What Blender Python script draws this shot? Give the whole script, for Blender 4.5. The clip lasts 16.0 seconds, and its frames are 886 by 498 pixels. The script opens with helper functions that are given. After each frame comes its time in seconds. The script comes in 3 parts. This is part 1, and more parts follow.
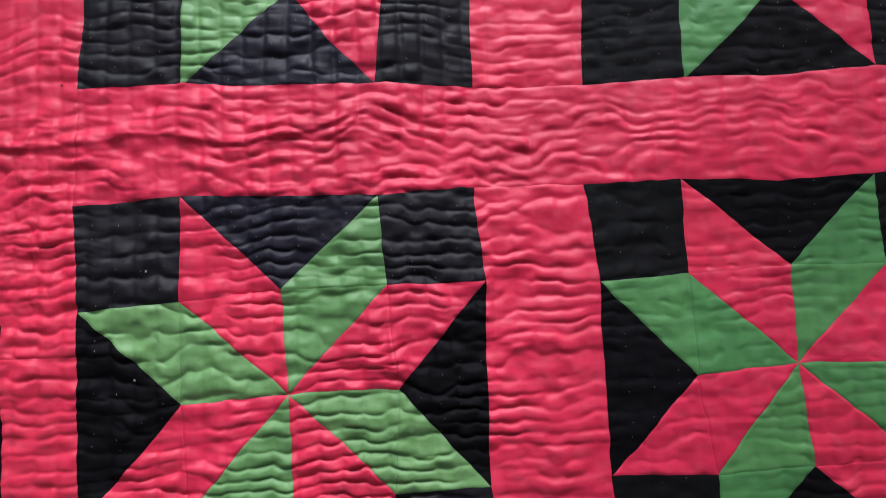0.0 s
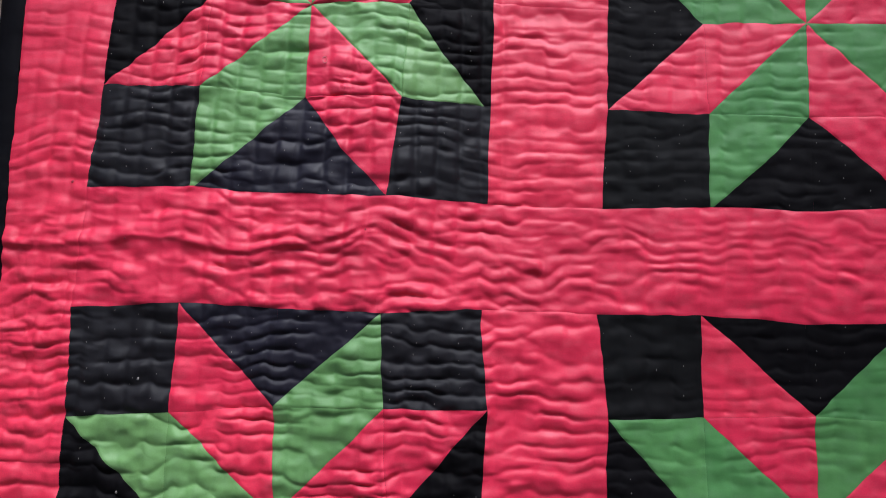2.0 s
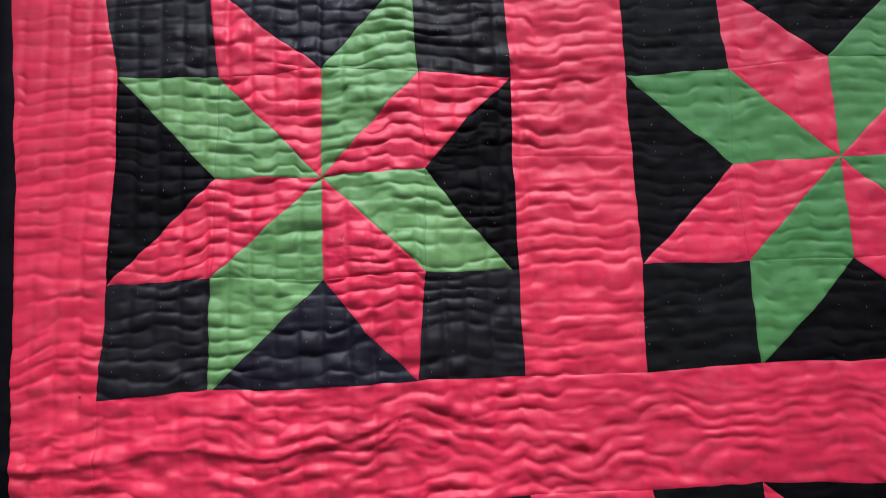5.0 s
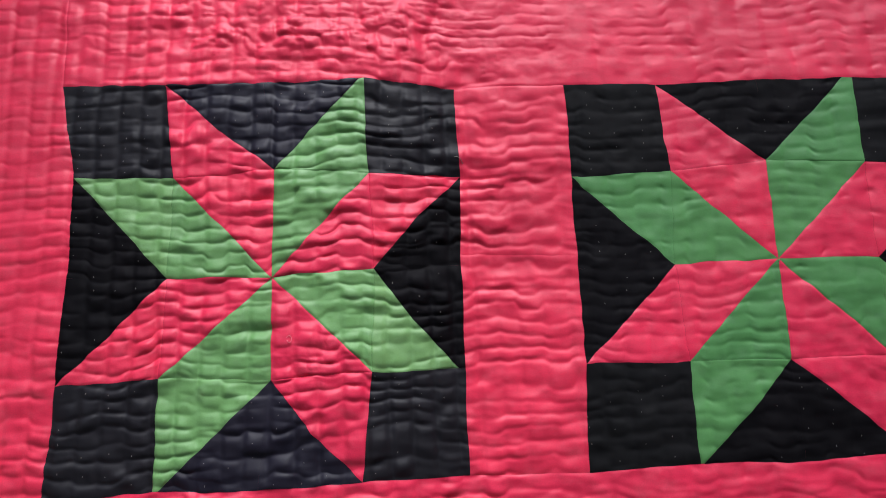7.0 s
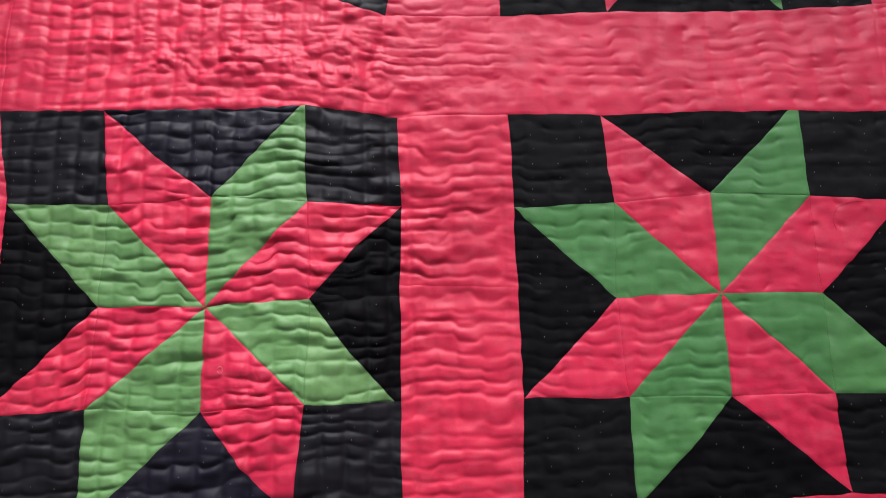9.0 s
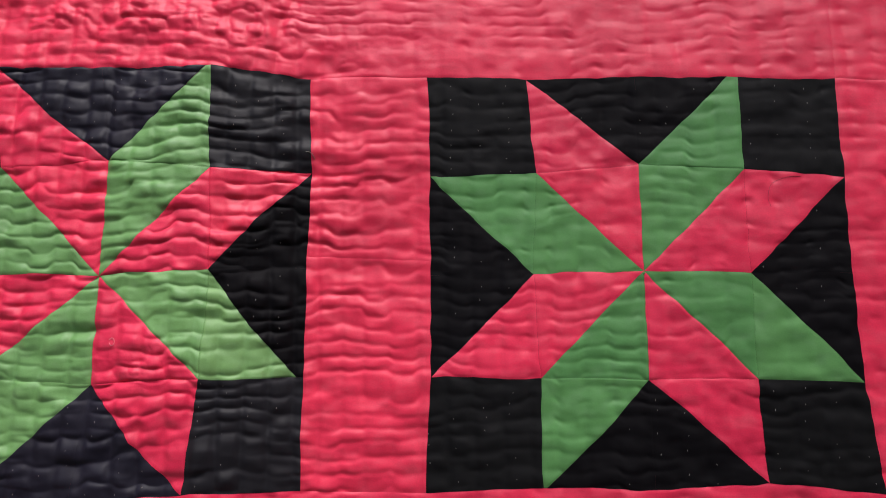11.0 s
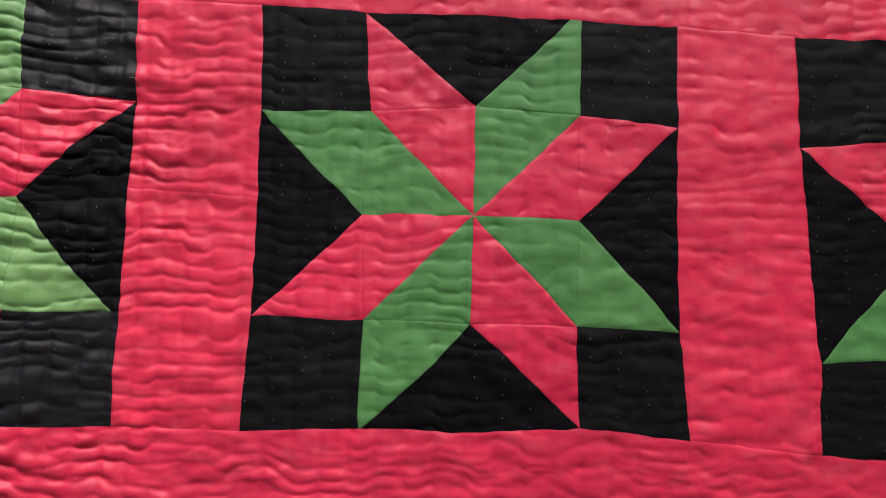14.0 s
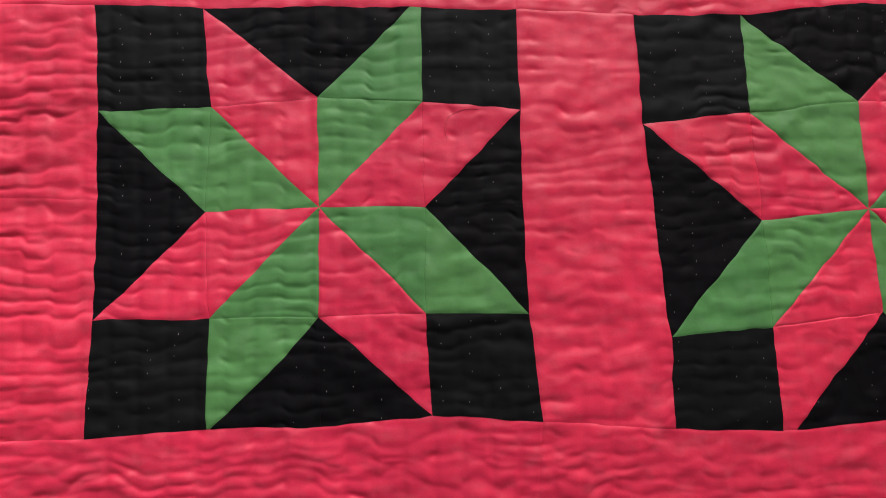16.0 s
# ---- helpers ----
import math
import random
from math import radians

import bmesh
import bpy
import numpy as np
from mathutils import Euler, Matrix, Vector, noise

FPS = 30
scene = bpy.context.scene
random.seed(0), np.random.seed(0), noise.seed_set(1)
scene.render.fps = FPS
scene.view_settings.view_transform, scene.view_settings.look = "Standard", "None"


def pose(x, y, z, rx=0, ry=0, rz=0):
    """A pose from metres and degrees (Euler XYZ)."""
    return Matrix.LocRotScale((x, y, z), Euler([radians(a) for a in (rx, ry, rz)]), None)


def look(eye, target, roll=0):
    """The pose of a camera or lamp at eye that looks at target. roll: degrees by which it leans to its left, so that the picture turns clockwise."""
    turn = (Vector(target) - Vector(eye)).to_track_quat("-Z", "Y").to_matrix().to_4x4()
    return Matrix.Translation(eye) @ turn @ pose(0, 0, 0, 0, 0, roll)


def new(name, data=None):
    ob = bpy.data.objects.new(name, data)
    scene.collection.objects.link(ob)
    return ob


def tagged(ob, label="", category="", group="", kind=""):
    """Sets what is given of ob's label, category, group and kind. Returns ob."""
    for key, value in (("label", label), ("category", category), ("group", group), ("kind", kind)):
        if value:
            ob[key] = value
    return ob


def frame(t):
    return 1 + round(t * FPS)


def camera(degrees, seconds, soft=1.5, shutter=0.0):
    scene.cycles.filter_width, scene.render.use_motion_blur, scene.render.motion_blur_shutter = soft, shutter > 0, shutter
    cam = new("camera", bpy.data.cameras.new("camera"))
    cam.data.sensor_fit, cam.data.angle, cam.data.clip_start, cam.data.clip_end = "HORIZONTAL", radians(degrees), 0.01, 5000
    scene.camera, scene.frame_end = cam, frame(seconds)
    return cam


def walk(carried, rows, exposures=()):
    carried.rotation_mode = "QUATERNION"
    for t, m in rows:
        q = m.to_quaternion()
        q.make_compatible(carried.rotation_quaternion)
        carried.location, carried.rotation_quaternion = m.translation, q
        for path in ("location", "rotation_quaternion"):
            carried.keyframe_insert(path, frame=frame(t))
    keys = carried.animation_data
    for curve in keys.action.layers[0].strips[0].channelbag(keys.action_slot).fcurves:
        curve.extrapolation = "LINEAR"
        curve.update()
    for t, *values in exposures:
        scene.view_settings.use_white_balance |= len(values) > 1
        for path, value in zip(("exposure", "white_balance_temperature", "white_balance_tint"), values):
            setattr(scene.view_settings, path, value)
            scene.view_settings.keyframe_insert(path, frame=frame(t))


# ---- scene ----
cam = camera(65.5, 16.0, soft=0.95)
PATH = [
    (0, (0.1070, -0.6843, 0.8639), (0.2290, 1.3033, 1.0499), -2.16),
    (0.5, (0.1013, -0.6914, 0.8869), (0.2300, 1.2971, 1.0590), -1.46),
    (1, (0.1141, -0.6885, 0.9116), (0.2312, 1.2993, 1.0982), 0.20),
    (1.5, (0.1293, -0.6832, 0.9401), (0.2078, 1.3021, 1.1691), 1.30),
    (2, (0.1344, -0.6690, 0.9598), (0.1620, 1.3131, 1.2257), 2.01),
    (2.5, (0.1294, -0.6628, 0.9805), (0.1349, 1.3207, 1.2366), 2.31),
    (3, (0.1120, -0.6568, 1.0220), (0.1342, 1.3270, 1.2749), 1.62),
    (3.5, (0.0933, -0.6549, 1.0653), (0.1226, 1.3261, 1.3384), 0.59),
    (4, (0.0859, -0.6504, 1.0916), (0.1299, 1.3295, 1.3713), -0.75),
    (4.5, (0.0874, -0.6468, 1.1082), (0.1441, 1.3308, 1.4014), -2.24),
    (4.7, (0.0876, -0.6469, 1.1138), (0.1535, 1.3298, 1.4112), -2.65),
    (6.8, (0.1396, -0.6751, 1.1871), (0.2266, 1.2875, 1.5622), -2.65),
    (7, (0.1376, -0.6767, 1.1903), (0.2318, 1.2844, 1.5709), -2.49),
    (7.5, (0.1460, -0.6767, 1.1931), (0.2394, 1.2831, 1.5808), -2.06),
    (8, (0.1630, -0.6769, 1.1968), (0.2677, 1.2781, 1.6053), -1.98),
    (8.2, (0.1684, -0.6771, 1.2003), (0.2772, 1.2762, 1.6159), -1.93),
    (10.3, (0.2706, -0.6549, 1.2157), (0.3255, 1.3028, 1.6213), -1.41),
    (10.5, (0.2805, -0.6505, 1.2176), (0.3305, 1.3142, 1.5883), -1.30),
    (11, (0.3041, -0.6439, 1.2157), (0.3568, 1.3285, 1.5423), -0.58),
    (11.5, (0.3365, -0.6446, 1.2131), (0.4150, 1.3347, 1.4888), -1.53),
    (12, (0.3568, -0.6386, 1.2129), (0.4828, 1.3422, 1.4592), -2.63),
    (12.5, (0.3663, -0.6447, 1.2150), (0.4869, 1.3360, 1.4646), -0.43),
    (13, (0.3830, -0.6325, 1.2150), (0.5262, 1.3489, 1.4467), 0.68),
    (13.5, (0.4060, -0.6327, 1.2048), (0.5563, 1.3514, 1.4065), 1.21),
    (14, (0.4352, -0.6350, 1.2043), (0.5890, 1.3492, 1.4017), 1.11),
    (14.5, (0.4720, -0.6345, 1.2092), (0.6301, 1.3464, 1.4343), -1.11),
    (15, (0.5100, -0.6402, 1.2039), (0.6759, 1.3391, 1.4384), -1.16),
    (15.5, (0.5407, -0.6382, 1.1928), (0.7250, 1.3406, 1.4178), -1.62),
    (16, (0.5589, -0.6381, 1.1865), (0.7700, 1.3384, 1.4080), -2.09),
]
walk(cam, [(t, look(eye, target, roll)) for t, eye, target, roll in PATH],
     exposures=[(0.0, 0.99, 5950, 11), (4.0, 1.00, 5950, 9.5), (8.0, 0.99, 6200, 11.5), (12.0, 0.90, 6700, 13.5), (16.0, 0.98, 6850, 10)])

# ---- world and light ----
world = bpy.data.worlds.new("sky")
scene.world = world
world.use_nodes = True
wn = world.node_tree
sky = wn.nodes.new("ShaderNodeTexSky")
sky.sky_type, sky.sun_disc = "NISHITA", False
sky.sun_elevation, sky.sun_rotation = radians(57), radians(169)
wn.links.new(sky.outputs[0], wn.nodes["Background"].inputs[0])
wn.nodes["Background"].inputs[1].default_value = 0.14

# The soft high daylight of a hazy sky over an open courtyard.
ROOM = (-2.2, 2.6, -3.2, 2.9)
sun = bpy.data.lights.new("sun", "SUN")
sun.energy, sun.angle, sun.color = 2.2, radians(36), (1.0, 0.965, 0.93)
sun_lamp = new("sun", sun)
sun_lamp.matrix_world = look((0.30, -1.58, 5.5), (0.0, 0.0, 3.0))


# ---- materials ----
def shader(name):
    m = bpy.data.materials.new(name)
    m.use_nodes = True
    return m, m.node_tree, m.node_tree.nodes["Principled BSDF"]


def noise_node(nt, scale, detail=3.0, stretch=(1, 1, 1), rough=0.55):
    co = nt.nodes.new("ShaderNodeTexCoord")
    mp = nt.nodes.new("ShaderNodeMapping")
    mp.inputs["Scale"].default_value = stretch
    nz = nt.nodes.new("ShaderNodeTexNoise")
    nz.inputs["Scale"].default_value, nz.inputs["Detail"].default_value = scale, detail
    nz.inputs["Roughness"].default_value = rough
    nt.links.new(co.outputs["Object"], mp.inputs["Vector"])
    nt.links.new(mp.outputs["Vector"], nz.inputs["Vector"])
    return nz.outputs["Fac"]


def ramp_node(nt, fac, lo, hi, a, b):
    r = nt.nodes.new("ShaderNodeMapRange")
    r.inputs["From Min"].default_value, r.inputs["From Max"].default_value = lo, hi
    r.inputs["To Min"].default_value, r.inputs["To Max"].default_value = a, b
    nt.links.new(fac, r.inputs["Value"])
    return r.outputs["Result"]


def times_node(nt, a, b):
    n = nt.nodes.new("ShaderNodeMath")
    n.operation = "MULTIPLY"
    nt.links.new(a, n.inputs[0])
    nt.links.new(b, n.inputs[1])
    return n.outputs[0]


def cloth(name, colour, rough=0.55, gloss=0.4, sheen=0.15, vary=0.10, faded=0.10, other=None):
    """Thin dyed cotton: uneven dye, faded streaks, a fine weave, small creases."""
    m, nt, p = shader(name)
    blotch = ramp_node(nt, noise_node(nt, 7.0, 4.0), 0.3, 0.7, 1 - vary, 1 + vary)
    streak = ramp_node(nt, noise_node(nt, 34.0, 4.0, (0.5, 1, 2.2)), 0.3, 0.75, 1 - vary * 0.6, 1 + vary * 0.8)
    weave = ramp_node(nt, noise_node(nt, 900.0, 1.0), 0.2, 0.8, 0.93, 1.07)
    info = nt.nodes.new("ShaderNodeObjectInfo")
    each = ramp_node(nt, info.outputs["Random"], 0, 1, 0.93, 1.07)
    value = times_node(nt, times_node(nt, blotch, streak), times_node(nt, weave, each))
    base = nt.nodes.new("ShaderNodeMix")
    base.data_type = "RGBA"
    dye = nt.nodes.new("ShaderNodeMix")
    dye.data_type = "RGBA"
    dye.inputs["A"].default_value, dye.inputs["B"].default_value = (*colour, 1), (*(other or colour), 1)
    nt.links.new(ramp_node(nt, info.outputs["Random"], 0.35, 1.0, 0.0, 1.0), dye.inputs["Factor"])
    nt.links.new(dye.outputs["Result"], base.inputs["A"])
    pale = [c + (max(colour) * 1.05 + 0.03 - c) * 0.22 for c in colour]
    base.inputs["B"].default_value = (*pale, 1)
    nt.links.new(ramp_node(nt, noise_node(nt, 55.0, 5.0, (1, 1, 1.6)), 0.48, 0.8, 0.0, faded * 4), base.inputs["Factor"])
    mul = nt.nodes.new("ShaderNodeMix")
    mul.data_type, mul.blend_type = "RGBA", "MULTIPLY"
    mul.inputs["Factor"].default_value = 1.0
    nt.links.new(base.outputs["Result"], mul.inputs["A"])
    grey = nt.nodes.new("ShaderNodeCombineColor")
    for k in range(3):
        nt.links.new(value, grey.inputs[k])
    nt.links.new(grey.outputs[0], mul.inputs["B"])
    nt.links.new(mul.outputs["Result"], p.inputs["Base Color"])
    nt.links.new(ramp_node(nt, noise_node(nt, 25.0, 3.0), 0.3, 0.7, rough - 0.06, rough + 0.08), p.inputs["Roughness"])
    p.inputs["Specular IOR Level"].default_value = gloss
    p.inputs["Sheen Weight"].default_value = sheen
    p.inputs["Sheen Roughness"].default_value = 0.40
    p.inputs["Sheen Tint"].default_value = (*[min(1, c * 0.8 + 0.45) for c in colour], 1)
    b1 = nt.nodes.new("ShaderNodeBump")
    b1.inputs["Strength"].default_value, b1.inputs["Distance"].default_value = 0.13, 0.0010
    nt.links.new(noise_node(nt, 120.0, 2.5, (0.9, 1, 1.3)), b1.inputs["Height"])
    b2 = nt.nodes.new("ShaderNodeBump")
    b2.inputs["Strength"].default_value, b2.inputs["Distance"].default_value = 0.18, 0.0004
    nt.links.new(noise_node(nt, 1100.0, 1.0), b2.inputs["Height"])
    nt.links.new(b1.outputs[0], b2.inputs["Normal"])
    nt.links.new(b2.outputs[0], p.inputs["Normal"])
    return m


def plain(name, colour, rough=0.7, metal=0.0, vary=0.15, scale=12.0, bump=0.002, second=None, cover=(0.55, 0.6)):
    """Paint, plaster, wood or metal: two scales of stain, relief, and a second colour where it has worn off."""
    m, nt, p = shader(name)
    big = ramp_node(nt, noise_node(nt, scale, 5.0), 0.3, 0.7, 1 - vary, 1 + vary)
    fine = ramp_node(nt, noise_node(nt, scale * 14, 3.0), 0.3, 0.7, 1 - vary * 0.5, 1 + vary * 0.5)
    grey = nt.nodes.new("ShaderNodeCombineColor")
    value = times_node(nt, big, fine)
    for k in range(3):
        nt.links.new(value, grey.inputs[k])
    base = nt.nodes.new("ShaderNodeMix")
    base.data_type = "RGBA"
    base.inputs["A"].default_value = (*colour, 1)
    base.inputs["B"].default_value = (*(second or colour), 1)
    nt.links.new(ramp_node(nt, noise_node(nt, scale * 3, 6.0, (1, 1, 0.5), 0.65), *cover, 0, 1), base.inputs["Factor"])
    mul = nt.nodes.new("ShaderNodeMix")
    mul.data_type, mul.blend_type = "RGBA", "MULTIPLY"
    mul.inputs["Factor"].default_value = 1.0
    nt.links.new(base.outputs["Result"], mul.inputs["A"])
    nt.links.new(grey.outputs[0], mul.inputs["B"])
    nt.links.new(mul.outputs["Result"], p.inputs["Base Color"])
    p.inputs["Roughness"].default_value, p.inputs["Metallic"].default_value = rough, metal
    b = nt.nodes.new("ShaderNodeBump")
    b.inputs["Strength"].default_value, b.inputs["Distance"].default_value = 0.5, bump
    nt.links.new(noise_node(nt, scale * 6, 5.0), b.inputs["Height"])
    nt.links.new(b.outputs[0], p.inputs["Normal"])
    return m


PINK = cloth("crimson_pink_cotton", (0.75, 0.0255, 0.080), 0.50, 0.40, 0.10, faded=0.05, other=(0.73, 0.029, 0.076))
GREEN = cloth("leaf_green_cotton", (0.086, 0.256, 0.076), 0.55, 0.28, 0.12, other=(0.097, 0.256, 0.076))
# Lighter copy of the green, with warm highlights put into its colour.
LIT_GREEN = cloth("lit_leaf_green_cotton", (0.143, 0.318, 0.100), 0.52, 0.44, 0.28, other=(0.160, 0.318, 0.104))
NAVY = cloth("navy_black_cotton", (0.0108, 0.0094, 0.0182), 0.55, 0.28, 0.01, faded=0.03)
CHARCOAL = cloth("charcoal_black_cotton", (0.0108, 0.0100, 0.0130), 0.57, 0.22, 0.01, faded=0.03)
BLACK = cloth("black_cotton", (0.0036, 0.0031, 0.0041), 0.65, 0.09, 0.01, faded=0.03)
COAL = cloth("faded_black_cotton", (0.0062, 0.0062, 0.0068), 0.65, 0.11, 0.01, faded=0.03)
BINDING = cloth("navy_binding_cotton", (0.0035, 0.0033, 0.0050), 0.7, 0.07, 0.01, faded=0.03)
DARK = (NAVY, CHARCOAL, BLACK, COAL)
BACKING = cloth("plain_backing_cotton", (0.35, 0.05, 0.07), 0.7, 0.2, 0.1)
THREAD = plain("cream_thread", (0.24, 0.22, 0.20), 0.8, vary=0.2, scale=60)
HAIR = plain("dark_thread", (0.34, 0.022, 0.045), 0.6, scale=60)
ROSE = plain("pale_rose_thread", (0.75, 0.22, 0.26), 0.7, scale=60)
PLASTER = plain("khaki_plaster", (0.36, 0.32, 0.25), 0.85, scale=4, vary=0.12)
FLOOR = plain("grey_cement", (0.14, 0.135, 0.13), 0.7, scale=3)
MAROON = plain("maroon_paint", (0.115, 0.034, 0.034), 0.5, scale=9, second=(0.15, 0.06, 0.055), cover=(0.60, 0.80))
WORN = plain("worn_bare_edge", (0.36, 0.29, 0.25), 0.7, scale=30, vary=0.35, second=(0.11, 0.05, 0.045), cover=(0.46, 0.54))
JAMB = plain("khaki_painted_wood", (0.20, 0.155, 0.11), 0.7, scale=10)
# Near-black brown that stands for the deep shadow in the door gap.
GAP_SHADE = plain("dark_gap_shade", (0.022, 0.016, 0.013), 0.7, scale=10)
STEEL = plain("dull_steel", (0.55, 0.53, 0.50), 0.4, 0.8, scale=40, bump=0.0003)


# ---- building helpers ----
def part(name, bm, material, parent, label=""):
    me = bpy.data.meshes.new(name)
    bm.to_mesh(me)
    bm.free()
    me.materials.append(material)
    ob = new(name, me)
    ob.parent = parent
    return tagged(ob, label)


def box(x0, x1, y0, y1, z0, z1, bevel=0.0, segments=2):
    bm = bmesh.new()
    bmesh.ops.create_cube(bm, size=1, matrix=Matrix.LocRotScale(
        ((x0 + x1) / 2, (y0 + y1) / 2, (z0 + z1) / 2), None, (x1 - x0, y1 - y0, z1 - z0)))
    if bevel:
        bmesh.ops.bevel(bm, geom=bm.edges[:], offset=bevel, segments=segments, affect="EDGES", profile=0.6)
    return bm


def mesh_part(name, verts, faces, material, parent, label=""):
    """A smooth mesh from arrays of vertices and of equal-sized faces."""
    me = bpy.data.meshes.new(name)
    n, k = faces.shape
    me.vertices.add(len(verts))
    me.vertices.foreach_set("co", verts.astype(np.float32).ravel())
    me.loops.add(n * k)
    me.loops.foreach_set("vertex_index", faces.astype(np.int32).ravel())
    me.polygons.add(n)
    me.polygons.foreach_set("loop_start", np.arange(0, n * k, k, dtype=np.int32))
    me.update(calc_edges=True)
    me.polygons.foreach_set("use_smooth", np.ones(n, dtype=bool))
    me.materials.append(material)
    ob = new(name, me)
    ob.parent = parent
    return tagged(ob, label)


RNG = np.random.default_rng(7)
LATTICE = RNG.uniform(-1, 1, (8, 256, 256))


def field(k, x, z):
    """Smooth noise between -1 and 1 over the plane, one lattice for each k."""
    x, z = np.asarray(x, float) + 61.3, np.asarray(z, float) + 47.7
    i, j = np.floor(x).astype(int), np.floor(z).astype(int)
    u, v = x - i, z - j
    u, v = u * u * u * (u * (u * 6 - 15) + 10), v * v * v * (v * (v * 6 - 15) + 10)
    g = LATTICE[k % 8]
    a, b = g[i % 256, j % 256], g[(i + 1) % 256, j % 256]
    c, d = g[i % 256, (j + 1) % 256], g[(i + 1) % 256, (j + 1) % 256]
    return (a * (1 - u) + b * u) * (1 - v) + (c * (1 - u) + d * u) * v


# ---- the room ----
X0, X1, Y0, TOP = ROOM
WALL_Y = 0.040


def structure(name, bm, material, label):
    ob = part(name, bm, material, None)
    return tagged(ob, label, name.split("_")[0], "", "structure")


structure("floor", box(X0, X1, Y0, WALL_Y, -0.1, 0.0), FLOOR, "bare grey cement floor under the quilt")
DOOR_X0, DOOR_X1, DOOR_TOP = -1.20, -0.3000, 2.08
north = bmesh.new()
for x0, x1, z0, z1 in ((X0 - 0.15, DOOR_X0, -0.1, DOOR_TOP), (DOOR_X1, X1 + 0.15, -0.1, DOOR_TOP), (X0 - 0.15, X1 + 0.15, DOOR_TOP, TOP + 0.25)):
    bmesh.ops.create_cube(north, size=1, matrix=Matrix.LocRotScale(
        ((x0 + x1) / 2, WALL_Y + 0.075, (z0 + z1) / 2), None, (x1 - x0, 0.15, z1 - z0)))
structure("wall_north", north, PLASTER, "khaki plaster wall behind the quilt")
structure("wall_south", box(X0 - 0.15, X1 + 0.15, Y0 - 0.15, Y0, -0.1, TOP + 0.25), PLASTER, "khaki plaster wall facing the quilt")
structure("wall_west", box(X0 - 0.15, X0, Y0, WALL_Y, -0.1, TOP + 0.25), PLASTER, "khaki plaster side wall")
structure("wall_east", box(X1, X1 + 0.15, Y0, WALL_Y, -0.1, TOP + 0.25), PLASTER, "khaki plaster side wall")
# Added out of view: blocks light so the quilt's upper left darkens.
structure("door_canopy", box(-1.45, -0.26, -0.72, WALL_Y, 2.20, 2.28, 0.01), FLOOR, "unseen slab added over the door to shade the quilt's upper left")
# Another unseen blocker, added to dim the upper right of the quilt.
structure("roof_eave", box(0.50, X1, -0.56, WALL_Y, 2.50, 2.60, 0.01), FLOOR, "unseen slab added above the quilt to shade its upper right")
# Invented slab behind the camera; its shade grows towards the quilt's lower right.
structure("porch_roof", box(0.10, X1, Y0, -1.80, TOP, TOP + 0.12, 0.01), FLOOR, "unseen slab added across the yard to shade the quilt's lower right")


# ---- the quilt ----
QZ = 1.30
PITCH = 0.10
COLUMNS = {"a": 0.0, "b": 0.512, "c": 1.034}
ROWS = {0: 0.516, 1: 0.0, 2: -0.506}

# How far the hand-sewn seams stray from a true grid, in mm (across, up), seam crossing by crossing, block by block.
SEWN_A1 = [
    [(-9.2, 2.6), (-7.1, 1.9), (-9, 3.2), (-5.8, 6.1), (-10, 0.3)],
    [(4.9, 6.1), (1.8, 2.5), (1.5, 9.3), (-2.5, 4.1), (-8.8, 2.7)],
    [(3.7, 3.6), (-0.9, 1.6), (0, 0), (0.6, 5.9), (-10.9, 7.6)],
    [(-0.5, 1.9), (-6.1, 5.2), (-1.3, 0.2), (-3.5, 3.3), (-12.1, 3.2)],
    [(-6.3, -2.5), (-8, 2.8), (-10.7, -0.9), (-14.7, 1.4), (-12, 0.7)],
]

SEWN_B1 = [
    [(-4.2, -1), (-4.6, -4.3), (1.4, -5.6), (0.8, -9.3), (-7.8, -14.8)],
    [(-2.8, -3.2), (1.2, -2), (1.5, 5.8), (-1.4, -2.6), (-9.4, -13.1)],
    [(-2.6, -0.1), (-3.1, -0.3), (1, 0), (-1, -3.4), (-10.8, -6.1)],
    [(-3.1, 2.2), (-1, 1), (-0.6, -0.6), (-3.8, -0.7), (-9.2, -4.6)],
    [(-8.6, -1.2), (-1.1, 3.8), (-1.2, 0.7), (-1.1, 7), (-1.8, -2.4)],
]

SEWN_C1 = [
    [(-16.5, -7.3), (-10.2, -7.1), (1.3, 4.9), (-2.7, 1.7), (0.3, 6.2)],
    [(-14.2, -15), (-8.5, -5.8), (1.4, 4.1), (-0.3, 2), (2.5, 5.6)],
    [(-8.3, -17.4), (-5.9, -10.8), (0.8, -1.5), (2.7, 1.2), (4.6, 5.2)],
    [(-2.4, -16.6), (-4.3, -11), (6.2, -0.4), (3.5, 2.1), (6.2, 4.8)],
    [(-3.6, 2.4), (-3.9, -4.6), (10, -0.3), (4.4, 2.2), (7.6, 4.5)],
]

SEWN_A2 = [
    [(-8.7, -5.3), (-7.8, 3.2), (-13.4, 1.1), (-13.5, 0.4), (-16.5, 7.3)],
    [(-4.3, -6.2), (-9.4, 0.4), (-13, 8.6), (-8.3, 8.9), (-9, 11)],
    [(-3, -9.5), (-7.4, 1.2), (-5.8, 7), (0.2, 7), (-11.7, 3.5)],
    [(-1, -5.9), (-1.5, -1.5), (-2.4, 2.2), (-4.5, 8.8), (-11.9, 8.4)],
    [(2, -8.7), (2.7, -3.9), (1.8, 0.2), (1, 3.5), (-0.3, 7.1)],
]

